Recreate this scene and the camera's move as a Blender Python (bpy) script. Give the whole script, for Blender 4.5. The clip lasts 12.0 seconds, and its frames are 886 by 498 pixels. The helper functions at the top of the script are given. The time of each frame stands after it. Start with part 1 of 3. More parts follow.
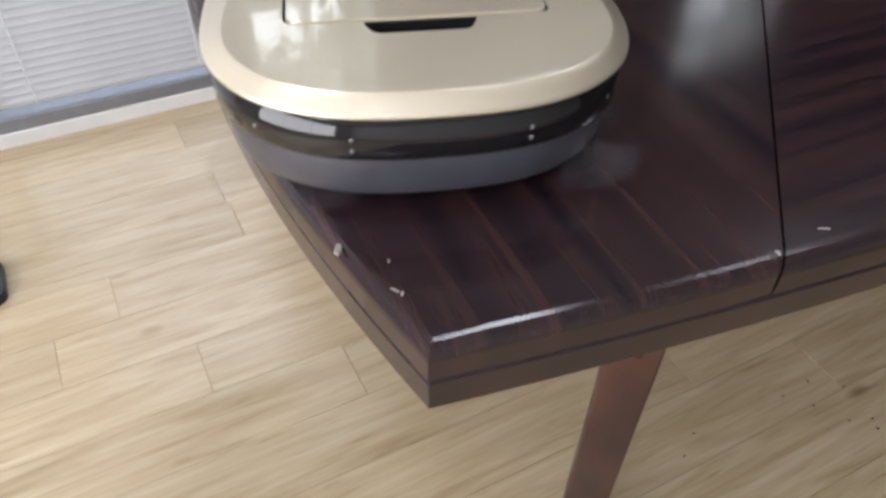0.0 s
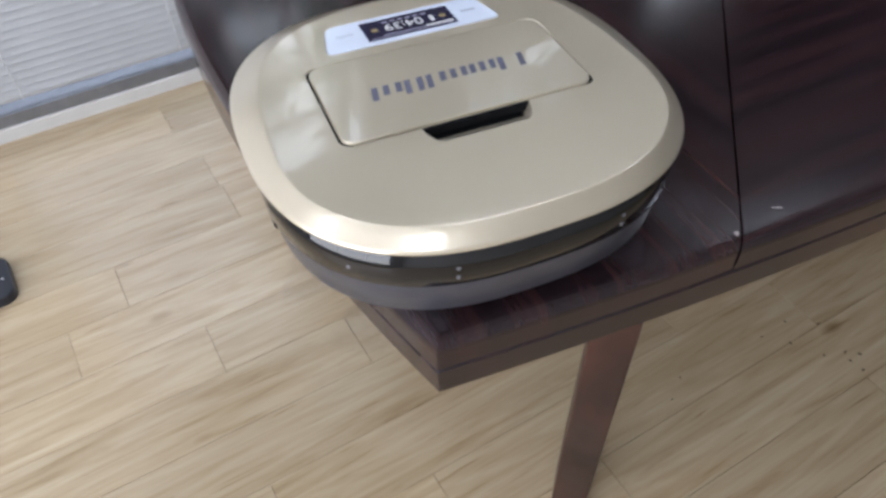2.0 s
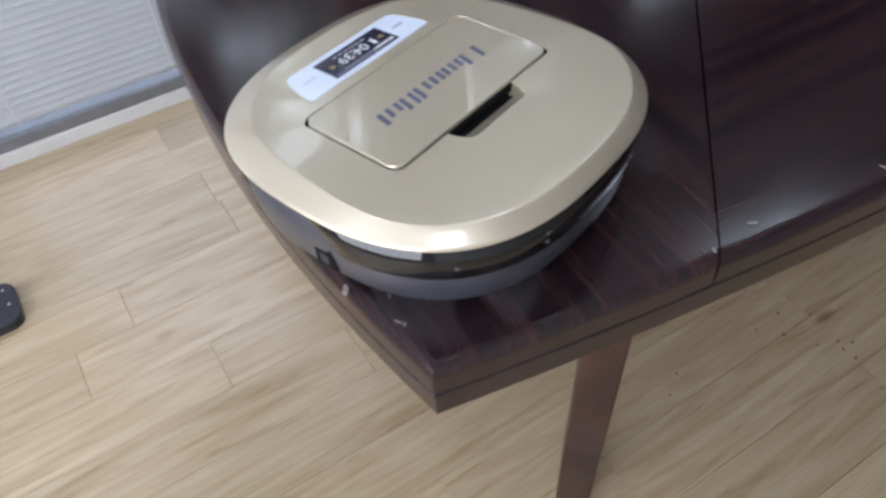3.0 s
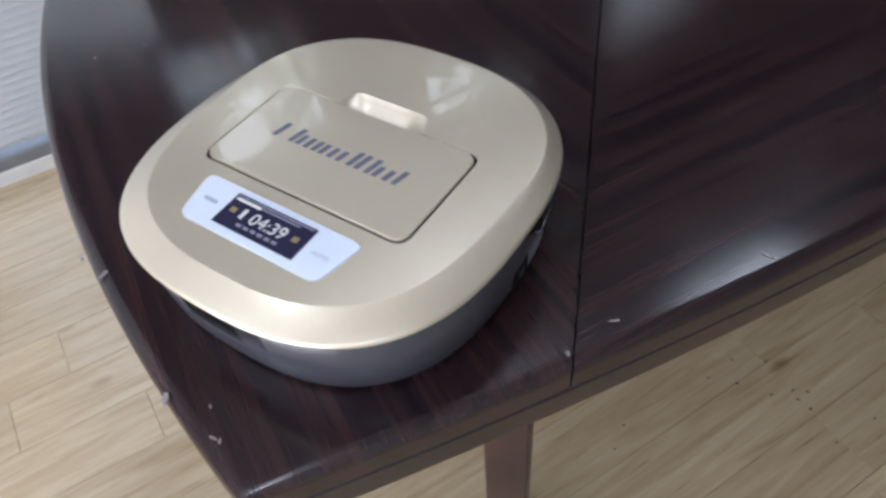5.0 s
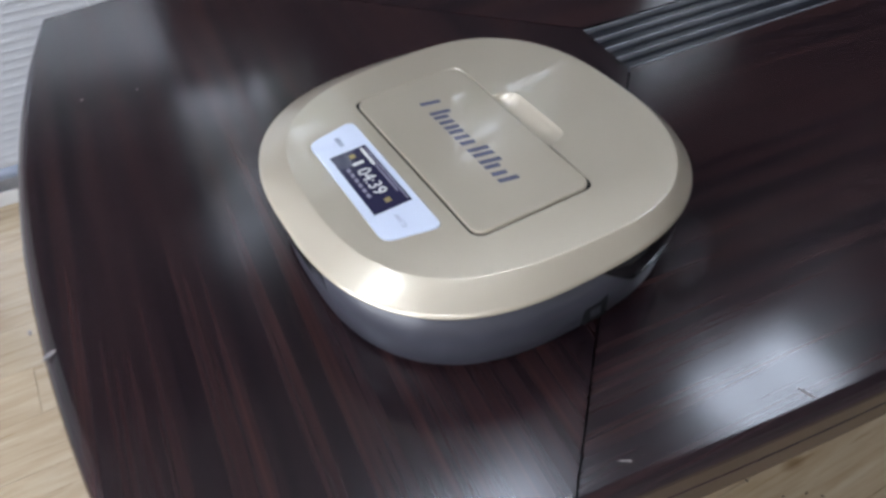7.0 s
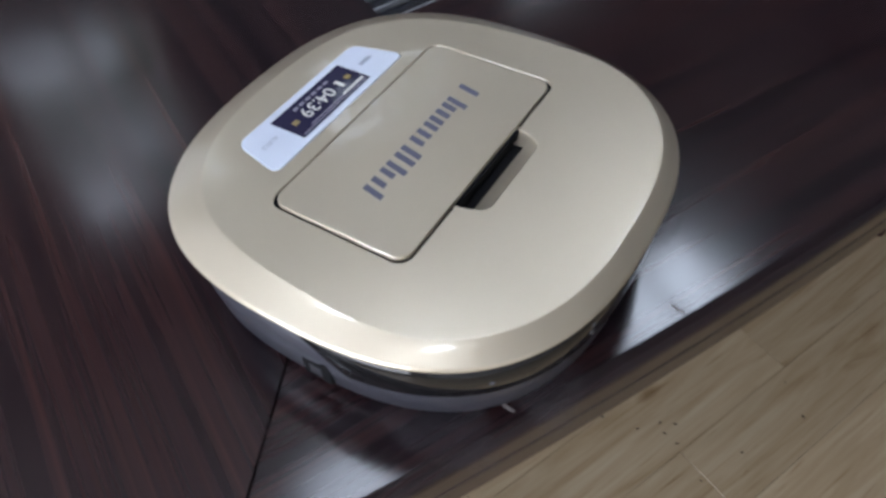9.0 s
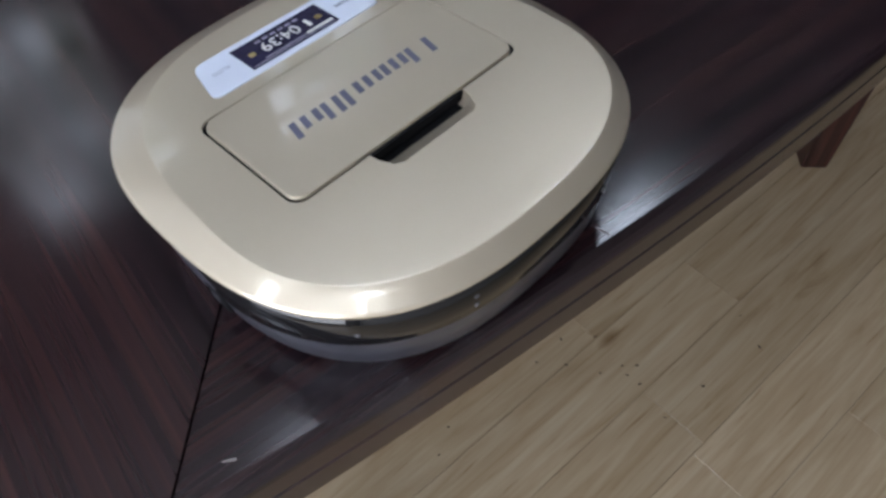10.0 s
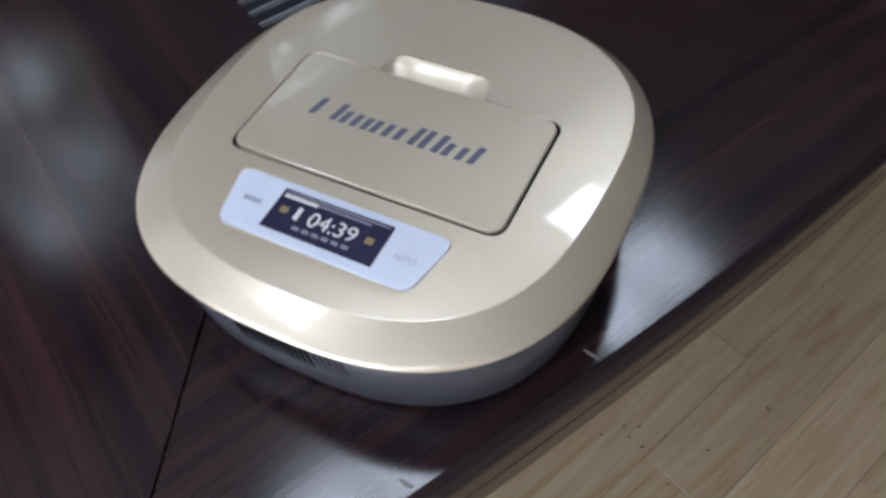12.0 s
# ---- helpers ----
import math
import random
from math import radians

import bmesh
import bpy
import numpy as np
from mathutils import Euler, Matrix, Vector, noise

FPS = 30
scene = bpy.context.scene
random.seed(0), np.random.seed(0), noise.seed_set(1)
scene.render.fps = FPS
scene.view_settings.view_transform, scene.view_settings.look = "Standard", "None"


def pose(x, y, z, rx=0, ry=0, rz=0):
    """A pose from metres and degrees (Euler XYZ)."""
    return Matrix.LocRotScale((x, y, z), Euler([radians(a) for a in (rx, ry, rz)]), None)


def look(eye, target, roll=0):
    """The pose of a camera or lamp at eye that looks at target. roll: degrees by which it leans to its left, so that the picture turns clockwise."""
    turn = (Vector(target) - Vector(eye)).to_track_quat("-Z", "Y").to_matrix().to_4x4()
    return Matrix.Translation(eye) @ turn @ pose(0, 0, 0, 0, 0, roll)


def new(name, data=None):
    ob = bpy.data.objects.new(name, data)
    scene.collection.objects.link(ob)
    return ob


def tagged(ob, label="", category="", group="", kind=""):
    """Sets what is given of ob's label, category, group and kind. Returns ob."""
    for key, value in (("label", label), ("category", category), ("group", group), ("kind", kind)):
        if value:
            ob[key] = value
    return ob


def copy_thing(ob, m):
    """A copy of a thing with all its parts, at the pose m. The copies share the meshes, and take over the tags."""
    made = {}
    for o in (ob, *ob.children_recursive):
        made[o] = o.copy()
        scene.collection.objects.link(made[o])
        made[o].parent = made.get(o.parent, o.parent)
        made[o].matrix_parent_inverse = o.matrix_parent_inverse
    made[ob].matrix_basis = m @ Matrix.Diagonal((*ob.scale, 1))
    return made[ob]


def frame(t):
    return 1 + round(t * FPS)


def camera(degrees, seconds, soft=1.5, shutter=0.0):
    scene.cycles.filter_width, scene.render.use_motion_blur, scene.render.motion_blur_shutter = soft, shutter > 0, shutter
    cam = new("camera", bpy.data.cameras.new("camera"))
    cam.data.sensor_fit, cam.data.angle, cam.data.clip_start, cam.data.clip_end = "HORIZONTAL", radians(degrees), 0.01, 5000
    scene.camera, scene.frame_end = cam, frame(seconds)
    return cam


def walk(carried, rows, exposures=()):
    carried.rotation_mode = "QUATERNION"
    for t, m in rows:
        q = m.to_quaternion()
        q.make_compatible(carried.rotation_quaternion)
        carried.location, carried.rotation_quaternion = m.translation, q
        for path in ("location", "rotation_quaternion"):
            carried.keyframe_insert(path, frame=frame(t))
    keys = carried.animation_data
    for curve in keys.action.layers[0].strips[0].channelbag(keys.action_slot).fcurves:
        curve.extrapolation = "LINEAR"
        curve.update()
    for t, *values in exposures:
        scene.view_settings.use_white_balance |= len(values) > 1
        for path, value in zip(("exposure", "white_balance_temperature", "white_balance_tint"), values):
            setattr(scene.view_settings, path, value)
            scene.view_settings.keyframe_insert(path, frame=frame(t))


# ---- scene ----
# camera
cam = camera(62.1, 12.0, soft=3.0, shutter=0.4)
PATH = [
    (0, (-0.1126, -0.2255, 1.0805), (0.5752, 1.0397, -0.3073), 1.68),
    (0.5, (-0.1188, -0.2313, 1.0928), (0.5585, 1.0257, -0.3077), 1.45),
    (1, (-0.1398, -0.2289, 1.1001), (0.5182, 1.0336, -0.3045), 0.46),
    (1.5, (-0.1404, -0.2274, 1.1312), (0.5209, 0.9822, -0.3178), -0.12),
    (2, (-0.1277, -0.2372, 1.1482), (0.5436, 0.9294, -0.3312), -1.23),
    (2.5, (-0.1327, -0.2449, 1.1635), (0.5333, 0.9136, -0.3246), -2.17),
    (3, (-0.1205, -0.2398, 1.1850), (0.5445, 0.9171, -0.3047), -3.74),
    (3.5, (-0.0567, -0.2285, 1.1880), (0.6105, 0.9015, -0.3213), -4.30),
    (5.5, (0.0407, -0.2451, 1.1949), (0.6758, 0.9778, -0.2545), -4.28),
    (6, (0.0522, -0.2325, 1.1985), (0.6556, 1.0333, -0.2277), -3.49),
    (6.5, (0.0522, -0.1973, 1.1841), (0.7160, 1.0859, -0.1989), -1.16),
    (8.5, (0.2634, -0.1586, 1.1676), (0.9666, 0.9087, -0.3708), -1.07),
    (9, (0.2812, -0.1919, 1.1649), (1.0032, 0.8440, -0.3862), -1.36),
    (9.5, (0.2907, -0.2219, 1.1501), (1.0413, 0.7498, -0.4286), -2.13),
    (10, (0.2913, -0.2276, 1.1497), (1.0429, 0.7224, -0.4418), -3.45),
    (10.5, (0.2952, -0.2137, 1.1443), (1.0333, 0.7540, -0.4428), -3.67),
    (11, (0.3143, -0.2053, 1.1472), (1.0544, 0.7528, -0.4448), -3.94),
    (11.5, (0.3281, -0.1858, 1.1531), (1.0669, 0.7792, -0.4353), -3.51),
    (12, (0.3619, -0.1808, 1.1568), (1.1115, 0.8049, -0.4138), -3.66),
]
walk(cam, [(t, look(eye, target, roll)) for t, eye, target, roll in PATH],
     exposures=[(0, 0.16, 6250, 13.5), (1.5, -0.10, 6000, 13), (3.5, -0.13, 5800, 13), (6, -0.17, 5800, 13), (12, -0.29, 5780, 13)])

# light: daylight behind the blinds, panel lamps on the ceiling
world = bpy.data.worlds.new("sky")
scene.world = world
world.use_nodes = True
sky = world.node_tree.nodes.new("ShaderNodeTexSky")
sky.sky_type, sky.sun_disc = "NISHITA", False
sky.sun_elevation, sky.sun_rotation = radians(40), radians(200)
world.node_tree.links.new(sky.outputs[0], world.node_tree.nodes["Background"].inputs[0])
world.node_tree.nodes["Background"].inputs[1].default_value = 0.12

LAMP_GLOW = 16.5
WINDOW_WATTS = 6.0
WEST_WATTS = 100.0
CEILING = 2.6
TOP = 0.75
WALL_Y = 1.55


# ---- materials ----
def material(name, base, rough=0.5, metal=0.0, coat=0.0, coat_rough=0.05):
    m = bpy.data.materials.new(name)
    m.use_nodes = True
    b = m.node_tree.nodes["Principled BSDF"]
    b.inputs["Base Color"].default_value = (*base, 1)
    b.inputs["Roughness"].default_value = rough
    b.inputs["Metallic"].default_value = metal
    b.inputs["Coat Weight"].default_value = coat
    b.inputs["Coat Roughness"].default_value = coat_rough
    return m


def nodes_of(m):
    t = m.node_tree
    return t.nodes, t.links, t.nodes["Principled BSDF"]


def add(nodes, kind, **values):
    n = nodes.new(kind)
    for k, v in values.items():
        n.inputs[k].default_value = v
    return n


def ramp(nodes, stops):
    n = nodes.new("ShaderNodeValToRGB")
    e = n.color_ramp.elements
    e[0].position, e[0].color = stops[0][0], (*stops[0][1], 1)
    e[1].position, e[1].color = stops[-1][0], (*stops[-1][1], 1)
    for p, c in stops[1:-1]:
        x = e.new(p)
        x.color = (*c, 1)
    return n


def mottled(name, base, rough, amount=0.12, scale=30.0, bump=0.0, metal=0.0, coat=0.0, coat_rough=0.03):
    """A plain surface with faint blotches, uneven gloss and fine relief."""
    m = material(name, base, rough, metal, coat, coat_rough)
    nodes, links, b = nodes_of(m)
    co = nodes.new("ShaderNodeTexCoord")
    n1 = add(nodes, "ShaderNodeTexNoise", Scale=scale, Detail=5.0)
    links.new(co.outputs["Object"], n1.inputs["Vector"])
    dark = tuple(c * (1 - amount) for c in base)
    light = tuple(min(1, c * (1 + amount)) for c in base)
    r = ramp(nodes, [(0.3, dark), (0.7, light)])
    links.new(n1.outputs["Fac"], r.inputs["Fac"])
    links.new(r.outputs["Color"], b.inputs["Base Color"])
    mr = add(nodes, "ShaderNodeMapRange", **{"To Min": rough * 0.85, "To Max": min(1, rough * 1.2)})
    links.new(n1.outputs["Fac"], mr.inputs["Value"])
    links.new(mr.outputs["Result"], b.inputs["Roughness"])
    if bump:
        n2 = add(nodes, "ShaderNodeTexNoise", Scale=scale * 12, Detail=2.0)
        links.new(co.outputs["Object"], n2.inputs["Vector"])
        bp = add(nodes, "ShaderNodeBump", Strength=bump, Distance=0.001)
        links.new(n2.outputs["Fac"], bp.inputs["Height"])
        links.new(bp.outputs["Normal"], b.inputs["Normal"])
    return m


def rosewood(name, turn, gloss=0.14, tones=((0.0095, 0.0062, 0.0088), (0.0180, 0.0100, 0.0126), (0.027, 0.0132, 0.0146), (0.045, 0.0198, 0.0186))):
    """Dark lacquered veneer whose streaks run along an axis turned by so many degrees from x."""
    m = material(name, (0.03, 0.013, 0.012), gloss)
    nodes, links, b = nodes_of(m)
    co = nodes.new("ShaderNodeTexCoord")
    mp = nodes.new("ShaderNodeMapping")
    mp.vector_type = "TEXTURE"
    mp.inputs["Rotation"].default_value = (0, 0, radians(turn))
    links.new(co.outputs["Object"], mp.inputs["Vector"])
    st = nodes.new("ShaderNodeMapping")
    st.inputs["Scale"].default_value = (1.1, 80, 6)
    links.new(mp.outputs["Vector"], st.inputs["Vector"])
    n1 = add(nodes, "ShaderNodeTexNoise", Scale=1.0, Detail=6.0, Roughness=0.62, Distortion=0.2)
    links.new(st.outputs["Vector"], n1.inputs["Vector"])
    st2 = nodes.new("ShaderNodeMapping")
    st2.inputs["Scale"].default_value = (3.0, 330, 30)
    links.new(mp.outputs["Vector"], st2.inputs["Vector"])
    n2 = add(nodes, "ShaderNodeTexNoise", Scale=1.0, Detail=3.0)
    links.new(st2.outputs["Vector"], n2.inputs["Vector"])
    r1 = ramp(nodes, list(zip((0.36, 0.48, 0.58, 0.74), tones)))
    links.new(n1.outputs["Fac"], r1.inputs["Fac"])
    r2 = ramp(nodes, [(0.30, (0.8, 0.8, 0.8)), (0.70, (1.15, 1.13, 1.1))])
    links.new(n2.outputs["Fac"], r2.inputs["Fac"])
    mx = nodes.new("ShaderNodeMix")
    mx.data_type, mx.blend_type = "RGBA", "MULTIPLY"
    mx.inputs[0].default_value = 1.0
    links.new(r1.outputs["Color"], mx.inputs[6])
    links.new(r2.outputs["Color"], mx.inputs[7])
    links.new(mx.outputs[2], b.inputs["Base Color"])
    n3 = add(nodes, "ShaderNodeTexNoise", Scale=9.0, Detail=6.0)
    links.new(co.outputs["Object"], n3.inputs["Vector"])
    mr = add(nodes, "ShaderNodeMapRange", **{"From Min": 0.3, "From Max": 0.75, "To Min": gloss * 0.8, "To Max": gloss * 1.5})
    links.new(n3.outputs["Fac"], mr.inputs["Value"])
    links.new(mr.outputs["Result"], b.inputs["Roughness"])
    bp = add(nodes, "ShaderNodeBump", Strength=0.012, Distance=0.0004)
    links.new(n2.outputs["Fac"], bp.inputs["Height"])
    links.new(bp.outputs["Normal"], b.inputs["Normal"])
    return m


def oak_board():
    """Pale printed oak laminate: every board shifted by its own random number."""
    m = material("pale_oak_laminate", (0.5, 0.4, 0.27), 0.38)
    nodes, links, b = nodes_of(m)
    co = nodes.new("ShaderNodeTexCoord")
    info = nodes.new("ShaderNodeObjectInfo")
    sc = add(nodes, "ShaderNodeMath")
    sc.operation = "MULTIPLY"
    sc.inputs[1].default_value = 37.0
    links.new(info.outputs["Random"], sc.inputs[0])
    cb = nodes.new("ShaderNodeCombineXYZ")
    for i in range(3):
        links.new(sc.outputs[0], cb.inputs[i])
    av = nodes.new("ShaderNodeVectorMath")
    links.new(co.outputs["Object"], av.inputs[0])
    links.new(cb.outputs[0], av.inputs[1])
    st = nodes.new("ShaderNodeMapping")
    st.inputs["Scale"].default_value = (2.2, 26, 26)
    links.new(av.outputs[0], st.inputs["Vector"])
    n1 = add(nodes, "ShaderNodeTexNoise", Scale=1.0, Detail=7.0, Roughness=0.6, Distortion=1.3)
    links.new(st.outputs["Vector"], n1.inputs["Vector"])
    r1 = ramp(nodes, [(0.22, (0.27, 0.188, 0.10)), (0.39, (0.395, 0.300, 0.185)), (0.55, (0.46, 0.365, 0.240)), (0.75, (0.50, 0.412, 0.284))])
    links.new(n1.outputs["Fac"], r1.inputs["Fac"])
    st2 = nodes.new("ShaderNodeMapping")
    st2.inputs["Scale"].default_value = (9, 190, 190)
    links.new(av.outputs[0], st2.inputs["Vector"])
    n2 = add(nodes, "ShaderNodeTexNoise", Scale=1.0, Detail=4.0, Distortion=0.5)
    links.new(st2.outputs["Vector"], n2.inputs["Vector"])
    r2 = ramp(nodes, [(0.24, (0.66, 0.57, 0.47)), (0.36, (0.93, 0.91, 0.88)), (0.7, (1.04, 1.04, 1.04))])
    links.new(n2.outputs["Fac"], r2.inputs["Fac"])
    # knots
    vs = nodes.new("ShaderNodeMapping")
    vs.inputs["Scale"].default_value = (3.2, 8.0, 8.0)
    links.new(av.outputs[0], vs.inputs["Vector"])
    vo = add(nodes, "ShaderNodeTexVoronoi", Scale=1.0)
    links.new(vs.outputs["Vector"], vo.inputs["Vector"])
    r3 = ramp(nodes, [(0.03, (0.45, 0.36, 0.26)), (0.11, (1, 1, 1))])
    links.new(vo.outputs["Distance"], r3.inputs["Fac"])
    mx = nodes.new("ShaderNodeMix")
    mx.data_type, mx.blend_type = "RGBA", "MULTIPLY"
    mx.inputs[0].default_value = 1.0
    links.new(r1.outputs["Color"], mx.inputs[6])
    links.new(r2.outputs["Color"], mx.inputs[7])
    mk = nodes.new("ShaderNodeMix")
    mk.data_type, mk.blend_type = "RGBA", "MULTIPLY"
    mk.inputs[0].default_value = 0.8
    links.new(mx.outputs[2], mk.inputs[6])
    links.new(r3.outputs["Color"], mk.inputs[7])
    hs = nodes.new("ShaderNodeHueSaturation")
    vr = add(nodes, "ShaderNodeMapRange", **{"To Min": 0.9, "To Max": 1.07})
    links.new(info.outputs["Random"], vr.inputs["Value"])
    links.new(vr.outputs["Result"], hs.inputs["Value"])
    links.new(mk.outputs[2], hs.inputs["Color"])
    links.new(hs.outputs["Color"], b.inputs["Base Color"])
    mr = add(nodes, "ShaderNodeMapRange", **{"To Min": 0.17, "To Max": 0.30})
    links.new(n1.outputs["Fac"], mr.inputs["Value"])
    links.new(mr.outputs["Result"], b.inputs["Roughness"])
    b.inputs["Specular IOR Level"].default_value = 0.7
    bp = add(nodes, "ShaderNodeBump", Strength=0.10, Distance=0.0006)
    links.new(n2.outputs["Fac"], bp.inputs["Height"])
    links.new(bp.outputs["Normal"], b.inputs["Normal"])
    return m


def glow(name, colour, strength):
    m = bpy.data.materials.new(name)
    m.use_nodes = True
    b = m.node_tree.nodes["Principled BSDF"]
    b.inputs["Base Color"].default_value = (*colour, 1)
    b.inputs["Emission Color"].default_value = (*colour, 1)
    b.inputs["Emission Strength"].default_value = strength
    return m


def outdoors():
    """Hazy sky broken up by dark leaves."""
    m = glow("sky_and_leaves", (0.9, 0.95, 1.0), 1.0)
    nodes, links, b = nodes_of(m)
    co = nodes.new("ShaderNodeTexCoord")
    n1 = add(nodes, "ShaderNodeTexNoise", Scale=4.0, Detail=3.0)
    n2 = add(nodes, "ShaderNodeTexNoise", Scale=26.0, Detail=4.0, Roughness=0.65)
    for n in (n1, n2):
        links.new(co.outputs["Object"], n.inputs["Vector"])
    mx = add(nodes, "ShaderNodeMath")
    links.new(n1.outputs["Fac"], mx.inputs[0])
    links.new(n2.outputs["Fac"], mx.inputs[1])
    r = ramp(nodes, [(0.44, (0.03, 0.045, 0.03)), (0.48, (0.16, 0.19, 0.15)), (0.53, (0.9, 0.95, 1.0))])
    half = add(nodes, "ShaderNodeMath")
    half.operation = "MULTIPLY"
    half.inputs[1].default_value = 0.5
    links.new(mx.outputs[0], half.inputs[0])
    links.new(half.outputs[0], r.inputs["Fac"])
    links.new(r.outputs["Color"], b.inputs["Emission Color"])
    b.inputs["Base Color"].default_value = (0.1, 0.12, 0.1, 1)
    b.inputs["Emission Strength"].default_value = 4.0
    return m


WOOD_X = rosewood("rosewood_lengthwise", -3)
WOOD_END = rosewood("rosewood_crosswise", 86)
WOOD_LEG = rosewood("mahogany_upright", 0, 0.32, ((0.014, 0.005, 0.004), (0.028, 0.010, 0.008), (0.046, 0.016, 0.012), (0.075, 0.027, 0.020)))
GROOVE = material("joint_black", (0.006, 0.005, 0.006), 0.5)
CHANNEL = mottled("black_channel_plastic", (0.012, 0.013, 0.018), 0.25)
CHANNEL_LIP = mottled("grey_lip", (0.25, 0.26, 0.28), 0.35)
CHIP = mottled("bare_chipped_board", (0.24, 0.215, 0.21), 0.7, 0.2, 400)
OAK = oak_board()
UNDERLAY = material("floor_gap", (0.08, 0.06, 0.04), 0.8)
WALL = mottled("white_wall_paint", (0.60, 0.60, 0.59), 0.8, 0.03, 3, 0.1)
CEIL = mottled("white_ceiling_tile", (0.48, 0.48, 0.48), 0.9, 0.03, 8, 0.2)
FRAME = mottled("grey_aluminium", (0.24, 0.25, 0.275), 0.4, 0.08, 40, metal=0.6)
BASEB = mottled("white_sill_paint", (0.60, 0.59, 0.56), 0.45, 0.05, 12)
SLAT = mottled("white_slat_lacquer", (0.40, 0.40, 0.40), 0.45, 0.03, 9)
CORD = material("pale_cord", (0.6, 0.6, 0.58), 0.8)
GOLD = mottled("champagne_gold_paint", (0.60, 0.53, 0.405), 0.36, 0.02, 14, coat=1.0, metal=0.65, coat_rough=0.035)
GREY = mottled("graphite_plastic", (0.050, 0.050, 0.062), 0.3, 0.08, 50, 0.1)
BLACK = material("gloss_black_bumper", (0.008, 0.008, 0.009), 0.06)
SENSOR = material("grey_sensor_lens", (0.10, 0.10, 0.11), 0.2)
VENT_SHUT = material("closed_slot_grey", (0.022, 0.022, 0.027), 0.5)
DARK = material("dark_hollow", (0.006, 0.006, 0.007), 0.9)
DARK.node_tree.nodes["Principled BSDF"].inputs["Specular IOR Level"].default_value = 0.15
PANEL = mottled("pale_control_panel", (0.62, 0.67, 0.78), 0.2, 0.02, 20)
INK = material("violet_grey_print", (0.10, 0.10, 0.15), 0.4)
INK_FAINT = material("faint_blue_print", (0.30, 0.33, 0.42), 0.4)
SCREEN = glow("display_glass", (0.020, 0.019, 0.042), 0.3)
SCREEN.node_tree.nodes["Principled BSDF"].inputs["Roughness"].default_value = 0.06
DIGIT = glow("display_digits", (0.6, 0.6, 0.58), 0.12)
DIGIT_DIM = glow("display_dim", (0.2, 0.19, 0.25), 0.06)
DIGIT_AMBER = glow("display_amber", (0.22, 0.17, 0.06), 0.05)
BRISTLE = material("pale_bristle", (0.16, 0.16, 0.18), 0.6)
BRISTLE.node_tree.nodes["Principled BSDF"].inputs["Alpha"].default_value = 0.10
NAVY = mottled("navy_black_plastic", (0.012, 0.015, 0.024), 0.4, 0.1, 40)
SPOT = material("white_spots", (0.6, 0.6, 0.6), 0.6)
CRUMB = material("dark_crumb", (0.03, 0.022, 0.015), 0.8)
LAMP = glow("lamp_diffuser", (0.88, 0.94, 1.0), LAMP_GLOW)
# for unseen walls, dark only so that the tabletop mirrors little light
DARKWALL = mottled("dark_unseen_wall", (0.05, 0.035, 0.03), 0.5, 0.2, 6)
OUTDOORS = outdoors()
LAMP_TRIM = mottled("white_lamp_trim", (0.7, 0.7, 0.7), 0.4)


# ---- mesh helpers ----
def mesh_of(name, bm, mat, smooth=False):
    bmesh.ops.recalc_face_normals(bm, faces=bm.faces)
    me = bpy.data.meshes.new(name)
    bm.to_mesh(me)
    bm.free()
    me.materials.append(mat)
    if smooth:
        for p in me.polygons:
            p.use_smooth = True
    return me


def part(name, bm, mat, parent=None, label="", smooth=False):
    ob = new(name, mesh_of(name, bm, mat, smooth))
    if parent:
        ob.parent = parent
    if label:
        ob["label"] = label
    return ob


def box(x0, y0, z0, x1, y1, z1, bevel=0.0, segments=2):
    bm = bmesh.new()
    bmesh.ops.create_cube(bm, size=1)
    for v in bm.verts:
        v.co = Vector(((x0 + x1) / 2 + v.co.x * (x1 - x0), (y0 + y1) / 2 + v.co.y * (y1 - y0), (z0 + z1) / 2 + v.co.z * (z1 - z0)))
    if bevel:
        bmesh.ops.bevel(bm, geom=bm.edges[:], offset=bevel, segments=segments, affect="EDGES", profile=0.5)
    return bm


def loft(rings, cap_first=False, cap_last=False, bm=None):
    """Closed rings of equal length, joined in order."""
    bm = bm or bmesh.new()
    vs = [[bm.verts.new(p) for p in r] for r in rings]
    for a, b in zip(vs, vs[1:]):
        for i in range(len(a)):
            j = (i + 1) % len(a)
            bm.faces.new((a[i], a[j], b[j], b[i]))
    if cap_first:
        bm.faces.new(vs[0][::-1])
    if cap_last:
        bm.faces.new(vs[-1])
    return bm


def round_rect(hx, hy, r, n=5, cx=0.0, cy=0.0):
    pts = []
    for sx, sy, a0 in ((1, 1, 0), (-1, 1, 90), (-1, -1, 180), (1, -1, 270)):
        for k in range(n + 1):
            a = radians(a0 + 90 * k / n)
            pts.append((cx + sx * (hx - r) + r * math.cos(a), cy + sy * (hy - r) + r * math.sin(a)))
    return pts


def plate(outline, z0, z1, bevel=0.001):
    """A flat plate over an outline, with a small rounded upper rim."""
    c = (sum(p[0] for p in outline) / len(outline), sum(p[1] for p in outline) / len(outline))

    def ring(inset, z):
        out = []
        for x, y in outline:
            d = Vector((x - c[0], y - c[1]))
            d *= max(0.0, 1 - inset / max(d.length, 1e-6))
            out.append((c[0] + d.x, c[1] + d.y, z))
        return out
    return loft([ring(0, z0), ring(0, z1 - bevel), ring(bevel * 0.3, z1 - bevel * 0.3), ring(bevel, z1)], True, True)


# ---- room ----
X0, X1, Y0 = -2.2, 3.6, -2.4
WY0, WY1, WZ0, WZ1 = -1.9, 0.7, 0.35, 2.2


